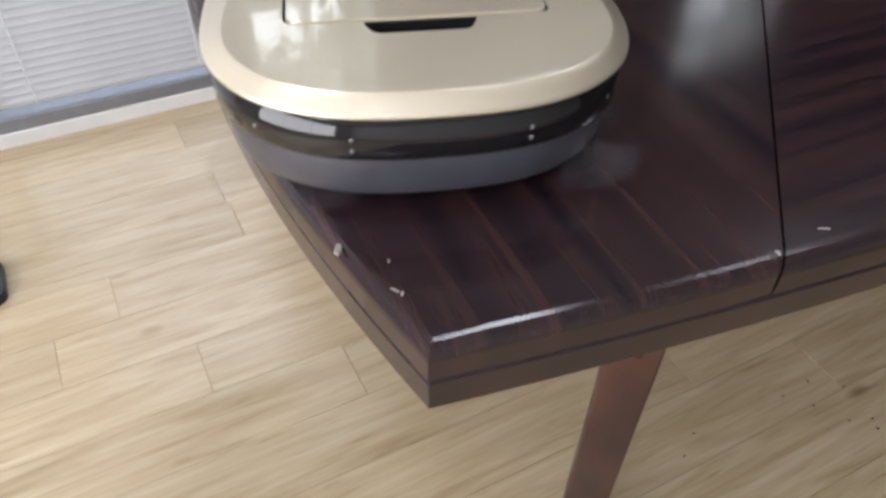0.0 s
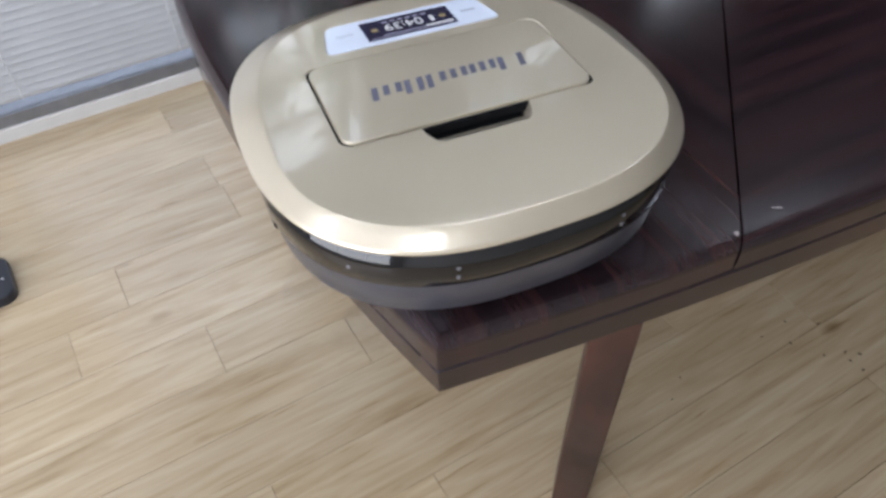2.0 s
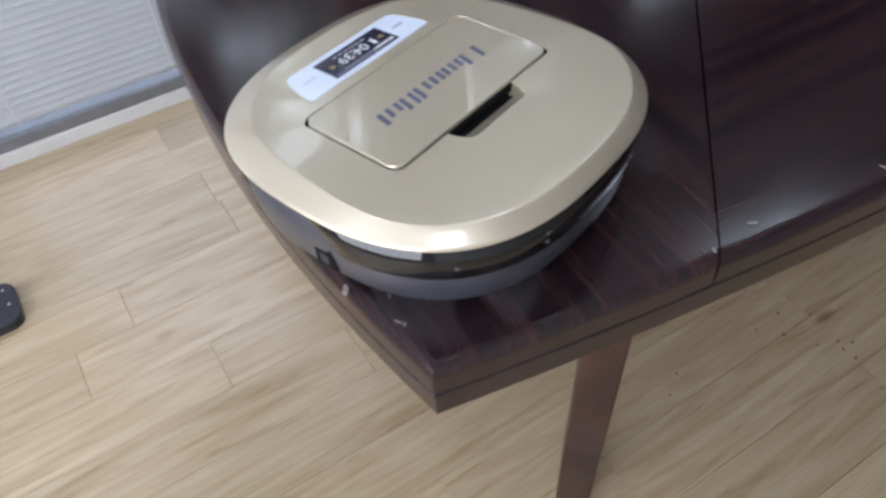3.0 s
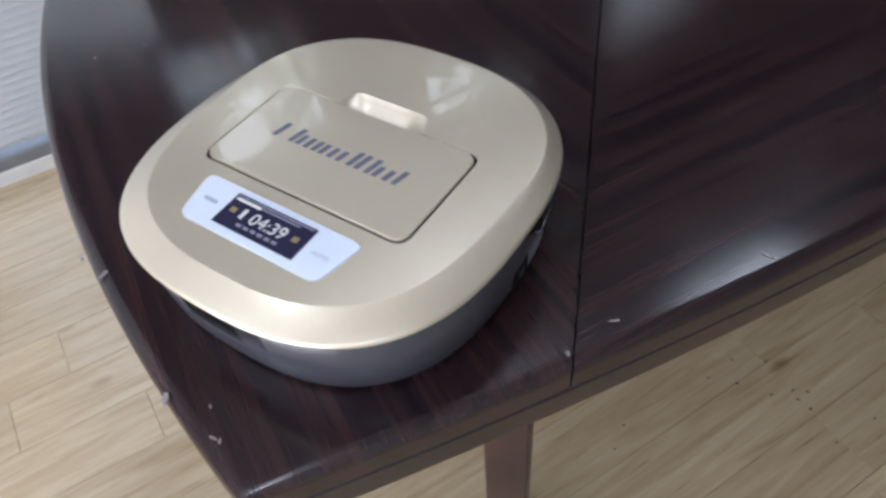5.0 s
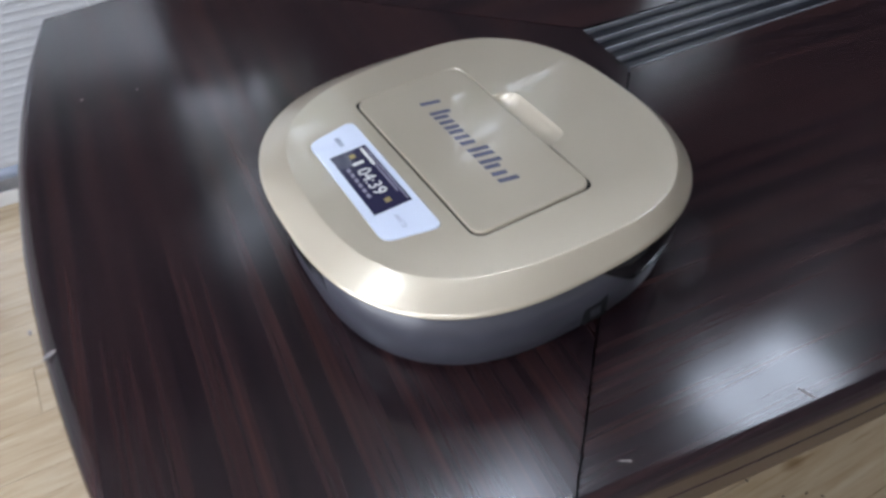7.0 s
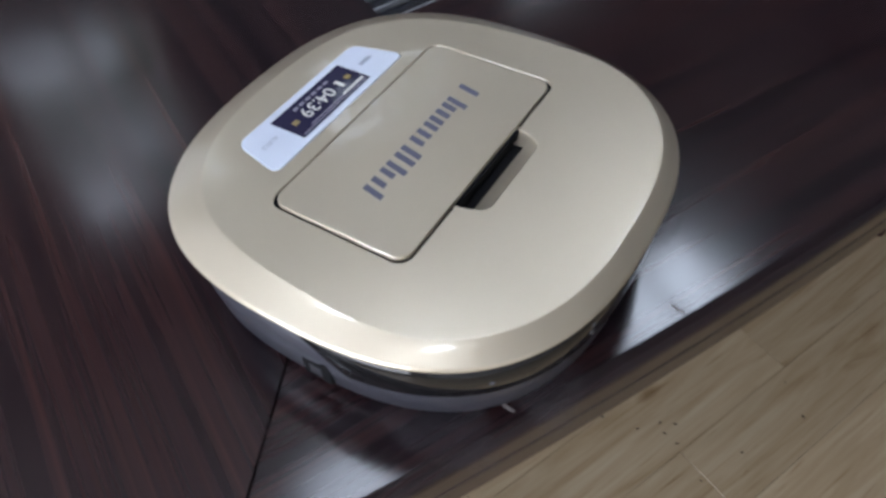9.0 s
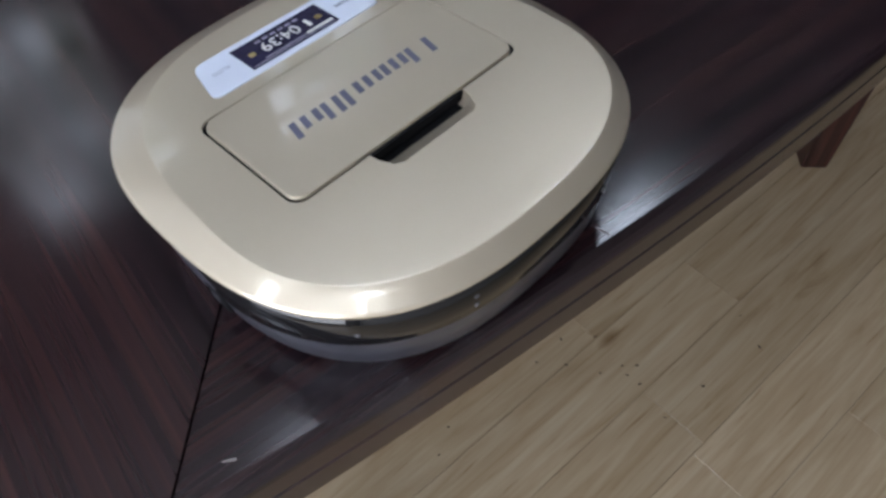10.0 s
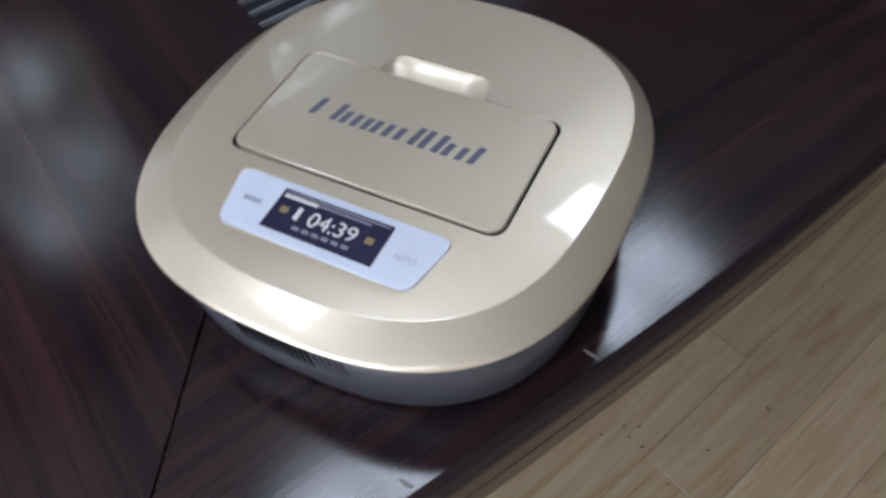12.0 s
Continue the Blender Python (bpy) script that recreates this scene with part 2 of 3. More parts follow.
def build_room():
    floor = tagged(part("floor", box(X0, Y0, -0.10, X1, WALL_Y + 0.1, -0.008), UNDERLAY), "pale oak laminate floor of narrow boards", "floor", kind="structure")
    tagged(part("wall_south", box(X0 - 0.12, Y0 - 0.12, -0.1, X1 + 0.12, Y0, CEILING), WALL), "plain white painted wall", "wall", kind="structure")
    west = tagged(part("wall_west", box(X0 - 0.12, Y0, -0.1, X0, WY0, CEILING), WALL), "white painted wall with a wide window", "wall", kind="structure")
    part("pier", box(X0 - 0.12, WY1, -0.1, X0, WALL_Y + 0.1, CEILING), WALL, west)
    part("parapet", box(X0 - 0.12, WY0, -0.1, X0, WY1, WZ0), WALL, west)
    part("lintel", box(X0 - 0.12, WY0, WZ1, X0, WY1, CEILING), WALL, west)
    win = tagged(new("window_3"), "wide daylight window in a grey frame", "window", kind="structure")
    for k in range(4):
        y = WY0 + (WY1 - WY0 - 0.05) * k / 3
        part("window_frame", box(X0 - 0.09, y, WZ0, X0 - 0.03, y + 0.05, WZ1), FRAME, win)
    for z in (WZ0, WZ1 - 0.05):
        part("window_frame", box(X0 - 0.088, WY0 + 0.05, z, X0 - 0.032, WY1 - 0.05, z + 0.05), FRAME, win)
    # the unseen east wall is added dark to dim reflections and the right side
    tagged(part("wall_east", box(X1, Y0, -0.1, X1 + 0.12, WALL_Y + 0.1, CEILING), DARKWALL), "unseen wall, kept dark for the tabletop reflections", "wall", kind="structure")
    tagged(part("ceiling", box(X0 - 0.12, Y0 - 0.12, CEILING, X1 + 0.12, WALL_Y + 0.22, CEILING + 0.1), CEIL), "white tiled office ceiling", "ceiling", kind="structure")
    # window wall: piers and lintel round three floor-length openings
    north = tagged(part("wall_north", box(X0, WALL_Y, 0.036, -0.385, WALL_Y + 0.1, CEILING), WALL), "white window wall with floor-length openings", "wall", kind="structure")
    # dark area above the blind, added to cut its reflection in the table
    part("lintel", box(-0.385, WALL_Y, 1.34, 0.24, WALL_Y + 0.1, CEILING), DARKWALL, north)
    # unseen wall added dark to dim reflections; three small windows, trees and sky behind
    def dark_area(x0, z0, x1, z1):
        part("dark_wall_area", box(x0, WALL_Y, z0, x1, WALL_Y + 0.1, z1), DARKWALL, north, "unseen wall area, kept dark for the tabletop reflections")
    openings = ((0.24, 0.62, 1.36, 2.04), (0.98, 1.46, 1.82, 2.20), (1.80, 2.30, 1.42, 1.90))
    x = 0.285
    dark_area(x, 0.036, openings[0][1], 1.36)
    dark_area(0.24, openings[0][3], openings[0][1], CEILING)
    x = openings[0][1]
    for x0, x1, z0, z1 in openings[1:]:
        dark_area(x, 0.036, x0, CEILING)
        dark_area(x0, 0.036, x1, z0)
        dark_area(x0, z1, x1, CEILING)
        x = x1
    dark_area(x, 0.036, X1, CEILING)
    for x0, x1, z0, z1 in openings:
        win = tagged(new("window_2"), "small high window in a white frame", "window", kind="structure")
        win.location = (x0, WALL_Y, z0)
        w, h = x1 - x0, z1 - z0
        for a, b in ((0, 0.02), (w / 2 - 0.012, w / 2 + 0.012), (w - 0.02, w)):
            part("window_frame", box(a, 0.02, 0, b, 0.05, h), LAMP_TRIM, win)
        for a, b in ((0, 0.02), (h / 3 - 0.012, h / 3 + 0.012), (2 * h / 3 - 0.012, 2 * h / 3 + 0.012), (h - 0.02, h)):
            part("window_frame", box(0.021, 0.025, a, w - 0.021, 0.045, b), LAMP_TRIM, win)
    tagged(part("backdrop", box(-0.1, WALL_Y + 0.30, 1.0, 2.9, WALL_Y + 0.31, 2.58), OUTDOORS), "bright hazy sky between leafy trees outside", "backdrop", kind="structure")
    tagged(part("baseboard", box(X0, WALL_Y - 0.016, -0.006, X1, WALL_Y + 0.1, 0.036, 0.003), BASEB), "low white painted sill strip along the window wall", "baseboard", kind="structure")
    return floor


def build_window(x, w=1.2):
    root = tagged(new("window_1"), "floor-length window in a grey aluminium frame", "window", kind="structure")
    root.location = (x, WALL_Y, 0.036)
    h, f = 1.304, 0.034
    part("window_sill", box(0, -0.012, 0, w, 0.06, f, 0.003), FRAME, root, "grey aluminium bottom rail")
    part("window_head", box(0, -0.012, h - f, w, 0.06, h, 0.003), FRAME, root)
    part("window_jamb", box(0, -0.012, f, f * 0.8, 0.06, h - f, 0.003), FRAME, root)
    part("window_jamb", box(w - f * 0.8, -0.012, f, w, 0.06, h - f, 0.003), FRAME, root)
    g = bpy.data.materials.get("window_glass") or material("window_glass", (1, 1, 1), 0.02)
    g.node_tree.nodes["Principled BSDF"].inputs["Transmission Weight"].default_value = 1.0
    pane = part("pane", box(f * 0.8, 0.045, f, w - f * 0.8, 0.051, h - f), g, root)
    pane.visible_shadow = False
    return root


def build_blind(x, w=1.11):
    root = tagged(new("venetian_blind"), "lowered white venetian blind with narrow closed slats", "blind", "window blinds")
    root.location = (x, WALL_Y + 0.017, 0.085)
    part("headrail", box(0, -0.014, 1.18, w, 0.014, 1.205, 0.002), SLAT, root)
    part("bottom_rail", box(0, -0.008, 0.0, w, 0.008, 0.012, 0.002), SLAT, root)
    bm = bmesh.new()
    prof = []
    for k in range(5):
        u = k / 4 - 0.5
        prof.append((u * 0.0165, u * 0.0215, 0.0022 * (1 - 4 * u * u)))
    rows = []
    for xx in (0.002, w - 0.002):
        rows.append([bm.verts.new((xx, y - 0.7 * b, z + 0.3 * b)) for y, z, b in prof])
        rows.append([bm.verts.new((xx, y - 0.7 * b + 0.0006, z + 0.3 * b)) for y, z, b in prof])
    for k in range(4):
        bm.faces.new((rows[0][k], rows[0][k + 1], rows[2][k + 1], rows[2][k]))
        bm.faces.new((rows[1][k], rows[3][k], rows[3][k + 1], rows[1][k + 1]))
    me = mesh_of("slat", bm, SLAT)
    z = 0.022
    while z < 1.17:
        s = new("slat", me)
        s.parent = root
        s.location = (0, 0, z)
        s.rotation_euler = (radians(random.uniform(-2, 2)), 0, 0)
        z += 0.0205
    for cx in (0.086, w - 0.12):
        part("ladder_cord", box(cx, -0.0125, 0.0, cx + 0.0015, -0.0110, 1.19), CORD, root)
    return root


def build_lamp(x, y):
    root = tagged(new("ceiling_lamp"), "recessed square white panel lamp, switched on, some copies added as fill light", "ceiling lamp", "ceiling lamps")
    root.location = (x, y, CEILING)
    part("frame", box(-0.30, -0.20, -0.018, 0.30, 0.20, -0.001, 0.004), LAMP_TRIM, root)
    for sx in (-1, 1):
        part("diffuser", box(sx * 0.14 - 0.115, -0.16, -0.024, sx * 0.14 + 0.115, 0.16, -0.014, 0.002), LAMP, root)
    return root


# ---- table ----
def near_y(x):
    return 0.006 - 0.089 * (1 - ((x - 0.92) / 0.92) ** 2)


def end_x(y):
    return 0.006 + 0.044 * y / 0.8 - 0.049 * (1 - ((y - 0.4) / 0.4) ** 2)


def far_y(x):
    return 0.80 + 0.082 * (1 - ((x - 0.92) / 0.87) ** 2)


LENGTH = 1.84
SEAM_N, SEAM_F = Vector((0.2417, near_y(0.2417))), Vector((0.22, far_y(0.22)))
CH_A, CH_B = Vector((0.597, 0.350)), Vector((0.606, 0.446))


def mirrored(p):
    return Vector((LENGTH - p[0], p[1]))


def panel_mesh(outer, inner, z0, z1, radius, gap):
    """A table panel: outer points (along the rounded rim) then inner points (along joints)."""
    pts = [Vector(p[:2]) for p in outer + inner]
    n, no = len(pts), len(outer)
    cen = sum(pts, Vector((0, 0))) / n
    normals = []
    for i in range(n):
        if i < no:
            a = pts[max(i - 1, 0)]
            b = pts[min(i + 1, no - 1)]
            d = (b - a).normalized()
            nv = Vector((-d.y, d.x))
            if nv.dot(cen - pts[i]) < 0:
                nv = -nv
            if i == 0 or i == no - 1:
                q = pts[-1] if i == 0 else pts[no]
                s = (q - pts[i]).normalized()
                nv = s / max(0.3, s.dot(nv))
            normals.append(nv)
        else:
            normals.append(Vector((0, 0)))
    moved = []
    for i in range(n):
        m = Vector((0, 0))
        if i >= no or i in (0, no - 1):
            m = (cen - pts[i]).normalized() * gap * 1.6
        moved.append(pts[i] + m)
    rings = []
    for ins, z in [(0.004, z0), (0.0, z0 + 0.003), (0.0, z1 - radius)] + [(radius * (1 - math.cos(radians(a))), z1 - radius * (1 - math.sin(radians(a)))) for a in (18, 36, 54, 72, 90)]:
        rings.append([((moved[i] + normals[i] * ins).x, (moved[i] + normals[i] * ins).y, z) for i in range(n)])
    return loft(rings, True, True)


def build_table():
    table = tagged(new("conference_table"), "boat-shaped conference table of glossy dark rosewood veneer with chipped edges", "table")
    k = 24
    end_edge = [(end_x(0.8 - 0.795 * i / k), 0.8 - 0.795 * i / k) for i in range(k + 1)]
    far_end = [(SEAM_F.x + (0.05 - SEAM_F.x) * i / 6, far_y(SEAM_F.x + (0.05 - SEAM_F.x) * i / 6)) for i in range(6)]
    near_end = [(0.005 + (SEAM_N.x - 0.005) * i / 6, near_y(0.005 + (SEAM_N.x - 0.005) * i / 6)) for i in range(7)]
    outer_w = far_end + [(0.05, 0.80)] + end_edge[1:-1] + near_end
    ZL, ZT = TOP - 0.031, TOP
    part("end_panel", panel_mesh(outer_w, [CH_A, CH_B], ZL, ZT, 0.011, 0.0007), WOOD_END, table, "mitred rosewood end panel with scuffed rim")
    outer_e = [mirrored(p) for p in outer_w]
    part("end_panel", panel_mesh(outer_e, [mirrored(CH_A), mirrored(CH_B)], ZL, ZT, 0.011, 0.0007), WOOD_END, table)
    xs = [SEAM_N.x + (LENGTH - 2 * SEAM_N.x) * i / 24 for i in range(25)]
    part("side_panel", panel_mesh([(x, near_y(x)) for x in xs], [mirrored(CH_A), CH_A], ZL, ZT, 0.011, 0.0007), WOOD_X, table)
    xs = [SEAM_F.x + (LENGTH - 2 * SEAM_F.x) * i / 24 for i in range(25)]
    part("side_panel", panel_mesh([(x, far_y(x)) for x in xs], [mirrored(CH_B), CH_B], ZL, ZT, 0.011, 0.0007), WOOD_X, table)
    # lower layer of the edge, and the core under the joints
    whole = outer_w[:-1] + [(SEAM_N.x + (LENGTH - 2 * SEAM_N.x) * i / 24, near_y(SEAM_N.x + (LENGTH - 2 * SEAM_N.x) * i / 24)) for i in range(25)]
    right = [mirrored(p) for p in outer_w][::-1]
    whole += [tuple(p) for p in right[1:]]
    whole += [(x, far_y(x)) for x in xs[::-1][1:-1]]
    cx, cy = 0.92, 0.40

    def ring(d, z):
        out = []
        for x, y in whole:
            v = Vector((x - cx, y - cy))
            sx = 1 - d / 0.92
            sy = 1 - d / 0.45
            out.append((cx + v.x * sx, cy + v.y * sy, z))
        return out
    part("lower_edge", loft([ring(0.005, TOP - 0.063), ring(0.002, TOP - 0.060), ring(0.001, TOP - 0.0345), ring(0.003, TOP - 0.0324)], True, True), WOOD_X, table)
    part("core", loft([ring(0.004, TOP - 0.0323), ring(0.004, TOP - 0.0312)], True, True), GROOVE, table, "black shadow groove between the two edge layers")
    part("apron", loft([ring(0.09, TOP - 0.12), ring(0.09, TOP - 0.063)], True, True), WOOD_X, table)
    # cable channel with slots
    ax, bx = CH_A.x + 0.002, LENGTH - CH_A.x - 0.002
    ch = part("cable_channel", box(ax, CH_A.y + 0.001, TOP - 0.012, bx, CH_B.y - 0.001, TOP - 0.006), CHANNEL, table, "black slotted cable channel with thin pale ribs")
    for i in range(5):
        y = CH_A.y + 0.002 + (CH_B.y - CH_A.y - 0.005) * i / 4
        part("rib", box(ax, y - 0.0008, TOP - 0.006, bx, y + 0.0012, TOP - 0.0008), CHANNEL_LIP, ch)
    # legs, turned to the mitres
    for lx, ly, turn, lean in ((0.299, 0.109, 45, -0.029), (1.562, 0.112, -45, 0.029), (0.299, 0.69, -45, -0.029), (1.562, 0.69, 45, 0.029)):
        bm = box(-0.026, -0.026, 0.0, 0.026, 0.026, TOP - 0.063, 0.003)
        for v in bm.verts:
            v.co = Vector((v.co.z, v.co.x + lean * v.co.z / 0.687, v.co.y))
        leg = part("leg", bm, WOOD_LEG, table, "square rosewood leg set on the diagonal")
        leg.matrix_local = pose(lx, ly, 0, 0, 0, turn) @ Matrix(((0, 1, 0, 0), (0, 0, 1, 0), (1, 0, 0, 0), (0, 0, 0, 1)))
    # chips and scratches
    for x, y, l, w, a in ((-0.0095, 0.106, 0.011, 0.005, 60), (0.015, 0.081, 0.005, 0.002, 70), (0.008, 0.057, 0.008, 0.002, 120), (0.011, 0.052, 0.005, 0.002, 60), (-0.0165, 0.249, 0.013, 0.004, 30), (-0.026, 0.279, 0.005, 0.003, 80),
                          (0.432, -0.040, 0.014, 0.003, 110), (0.2925, -0.0205, 0.012, 0.002, 150), (0.246, -0.024, 0.006, 0.004, 60), (0.571, -0.052, 0.014, 0.002, 100), (0.063, 0.585, 0.003, 0.002, 10), (0.118, 0.577, 0.003, 0.002, 40)):
        bm = bmesh.new()
        ring_pts = []
        for i in range(9):
            t = i / 9 * math.tau
            r = random.uniform(0.7, 1.15)
            ring_pts.append((l / 2 * r * math.cos(t), w / 2 * r * math.sin(t)))
        bm = loft([[(px, py, -0.0012) for px, py in ring_pts], [(px * 0.9, py * 0.9, 0.0004) for px, py in ring_pts]], True, True)
        c = part("chip", bm, CHIP, table)
        c.matrix_local = pose(x, y, TOP, 0, 0, a)
    return table


# ---- robot vacuum ----
def squircle(grow, n=96, power=2.6, front=None):
    """The outline grown by so much; front: another growth for the front."""
    pts = []
    for i in range(n):
        a = math.tau * i / n
        c, s = math.cos(a), math.sin(a)
        u = min(1.0, max(0.0, (s + 0.3) / 0.9))
        g = grow if front is None else grow + (front - grow) * u * u * (3 - 2 * u)
        hx = 0.1565 + g
        hy = (0.1605 if s > 0 else 0.1525) + g
        x = hx * math.copysign(abs(c) ** (2 / power), c)
        y = hy * math.copysign(abs(s) ** (2 / power), s)
        pts.append((x, y))
    return pts


def crown(y):
    """How far the top falls off towards front and back."""
    return -0.3 * max(0.0, abs(y) - 0.05) ** 2


def build_robot():
    bot = tagged(new("robot_vacuum"), "champagne gold squarish robot vacuum with white display panel, on table", "robot vacuum")

    def ring(grow, z, front=None):
        return [(x, y, z) for x, y in squircle(grow, front=front)]
    # shell: underside of the rim, rim, wide bevel, flat top with openings
    bm = bmesh.new()
    rings = [ring(-0.006, 0.0700), ring(-0.0008, 0.0704), ring(0, 0.0716), ring(-0.0004, 0.0728), ring(-0.0018, 0.0740, -0.0012), ring(-0.0026, 0.0744, -0.0017),
             ring(-0.0125, 0.0787, -0.0068), ring(-0.0222, 0.0829, -0.0118), ring(-0.0227, 0.08305, -0.0122), ring(-0.0234, 0.08312, -0.0128), ring(-0.0300, 0.08325, -0.0190)]
    loft(rings, bm=bm)
    bm.verts.ensure_lookup_table()
    last = bm.verts[-96:]
    LIDX, LIDR, LIDF, ZTOP = 0.0951, -0.0504, 0.0504, 0.0845
    top_ring = [bm.verts.new((x, y, ZTOP - 0.0010 + 0.12 * crown(y))) for x, y in squircle(-0.0375, front=-0.030)]
    lastv = list(last)
    for i in range(96):
        bm.faces.new((lastv[i], lastv[(i + 1) % 96], top_ring[(i + 1) % 96], top_ring[i]))
    fill = [bm.edges.get((top_ring[i], top_ring[(i + 1) % 96])) for i in range(96)]
    # openings: lid with its finger recess, control panel
    r = 0.010
    lid = round_rect(LIDX + 0.0008, (LIDF - LIDR) / 2 + 0.0008, r, cy=(LIDF + LIDR) / 2)
    hw, hd = 0.040, 0.020
    rec = [(hw, LIDF + 0.0008), (hw - 0.001, LIDF + 0.008), (hw - 0.005, LIDF + hd - 0.003), (hw - 0.010, LIDF + hd), (-hw + 0.010, LIDF + hd), (-hw + 0.005, LIDF + hd - 0.003), (-hw + 0.001, LIDF + 0.008), (-hw, LIDF + 0.0008)]
    first = lid[:6]
    hole1 = first + rec + lid[6:]
    wf, wr, pf, pr_ = 0.0737, 0.0644, -0.0620, -0.1045
    pan = []
    for (ax, ay), (bx, by), (cx, cy) in zip([(wf, pf), (-wf, pf), (-wr, pr_), (wr, pr_)], [(-wf, pf), (-wr, pr_), (wr, pr_), (wf, pf)], [(-wr, pr_), (wr, pr_), (wf, pf), (-wf, pf)]):
        b0, da, dc = Vector((bx, by)), Vector((ax - bx, ay - by)).normalized(), Vector((cx - bx, cy - by)).normalized()
        rr = 0.0085
        p0, p1 = b0 + da * rr, b0 + dc * rr
        for u in (0, 0.25, 0.5, 0.75, 1):
            q = p0.lerp(b0, u).lerp(b0.lerp(p1, u), u)
            pan.append((q.x, q.y))
    walls = []
    for hole, depth in ((hole1, 0.006), (pan, 0.004)):
        vs = [bm.verts.new((x, y, ZTOP - 0.0004 + crown(y))) for x, y in hole]
        for i in range(len(vs)):
            fill.append(bm.edges.new((vs[i], vs[(i + 1) % len(vs)])))
        walls.append((vs, hole, depth))
    bmesh.ops.triangle_fill(bm, use_beauty=True, use_dissolve=False, edges=fill)
    for vs, hole, depth in walls:
        low = [bm.verts.new((x, y, ZTOP - depth + crown(y))) for x, y in hole]
        for i in range(len(vs)):
            j = (i + 1) % len(vs)
            bm.faces.new((vs[i], vs[j], low[j], low[i]))
    shell = part("top_shell", bm, GOLD, bot, "champagne gold satin top shell with a broad bevelled rim")
    for p in shell.data.polygons:
        p.use_smooth = abs(p.normal.z) < 0.995 and len(p.vertices) == 4 and p.area > 2e-6
    # lid
    lo = round_rect(LIDX - 0.0013, (LIDF - LIDR) / 2 - 0.0013, r, cy=(LIDF + LIDR) / 2)
    bm = plate(lo, ZTOP - 0.006, ZTOP + 0.0006, 0.0012)
    for v in bm.verts:
        v.co.z += crown(v.co.y)
    lid_ob = part("lid", bm, GOLD, bot, "champagne gold dust-bin lid")
    bm = plate(round_rect(LIDX + 0.0008, (LIDF - LIDR) / 2 + 0.0008, r, cy=(LIDF + LIDR) / 2), ZTOP - 0.0085, ZTOP - 0.0022, 0.0003)
    for v in bm.verts:
        v.co.z += crown(v.co.y)
    part("lid_gap", bm, DARK, bot)
    # finger recess: trough that slopes down to under the lid
    bm = bmesh.new()
    yf, yr = LIDF + hd, LIDF - 0.001
    prof = [(yf, ZTOP - 0.0004), (yf - 0.0025, ZTOP - 0.0034), (yf - 0.0110, ZTOP - 0.0062), (yf - 0.0130, ZTOP - 0.0120), (yr, ZTOP - 0.0125)]
    rows = []
    for i, (y, z) in enumerate(prof):
        half = (hw - 0.010, hw - 0.007, hw - 0.005, hw - 0.004, hw - 0.003)[i]
        rows.append([bm.verts.new((u * half, y, z + crown(y))) for u in (-1, -0.5, 0, 0.5, 1)])
        end = [bm.verts.new((u * (half + 0.004 * min(1, i)), y, ZTOP - 0.0008 + crown(y))) for u in (-1, 1)]
        rows[-1] = [end[0]] + rows[-1] + [end[1]]
    for a, b in zip(rows, rows[1:]):
        for i in range(6):
            bm.faces.new((a[i], a[i + 1], b[i + 1], b[i]))
    part("finger_recess", bm, GOLD, bot, smooth=True)
    # near-black sheets stand in for the shade in the slot under the lid
    bm = box(-hw + 0.004, LIDF - 0.004, ZTOP - 0.0120, hw - 0.004, LIDF - 0.0015, ZTOP - 0.0025)
    part("recess_shade_back", bm, DARK, bot)
    bm = box(-hw + 0.0045, LIDF - 0.0014, ZTOP - 0.0122, hw - 0.0045, yf - 0.0133, ZTOP - 0.0108)
    part("recess_shade_floor", bm, DARK, bot)
    # name on the lid as slanted blocks
    x, y0 = -0.062, -0.006

    def block(q):
        bm = loft([[(px + 0.2 * (py - y0), py, ZTOP + 0.0003) for px, py in q], [(px + 0.2 * (py - y0), py, ZTOP + 0.0008) for px, py in q]], True, True)
        part("lettering_block", bm, INK, lid_ob)

    for w, h, legs in ((0.0205, 0.0165, 2), (0.0205, 0.0115, 3), (0.0130, 0.0115, 2), (0.0095, 0.0115, 1), (0.0052, 0.0165, 1), (0.0140, 0.0165, 2), (0.0140, 0.0115, 2), (0.0100, 0.0155, 1)):
        t = 0.0046
        for k in range(legs):
            a = x + (w - t) * (k / (legs - 1) if legs > 1 else 0.3)
            block([(a, y0), (a + t, y0), (a + t, y0 + h), (a, y0 + h)])
        x += w + 0.0023
    # control panel
    bm = plate([(px * 0.993, -0.082 + (py + 0.082) * 0.985) for px, py in pan], ZTOP - 0.004, ZTOP + 0.0001, 0.0008)
    for v in bm.verts:
        v.co.z += crown(v.co.y)
    panel = part("control_panel", bm, PANEL, bot, "pale bluish white control panel")

    def flat(name, x0, y0, x1, y1, z, mat, parent, label=""):
        bm = box(x0, y0, z - 0.0002, x1, y1, z)
        for v in bm.verts:
            v.co.z += crown(v.co.y)
        return part(name, bm, mat, parent, label)
    scr = flat("display", -0.0375, -0.0975, 0.0375, -0.0675, ZTOP + 0.0006, SCREEN, panel, "dark display with pale digits")
    Z2 = ZTOP + 0.0009
    flat("status_bar", -0.0350, -0.0700, 0.0350, -0.0688, Z2, DIGIT_DIM, panel)
    flat("status_bar", -0.0350, -0.0735, -0.012, -0.0712, Z2, DIGIT, panel)
    flat("status_bar", -0.012, -0.0725, 0.024, -0.0712, Z2, DIGIT_DIM, panel)
    flat("icon", -0.0320, -0.0845, -0.0270, -0.0800, Z2, DIGIT_AMBER, panel)
    flat("icon", 0.0260, -0.0845, 0.0310, -0.0800, Z2, DIGIT_AMBER, panel)
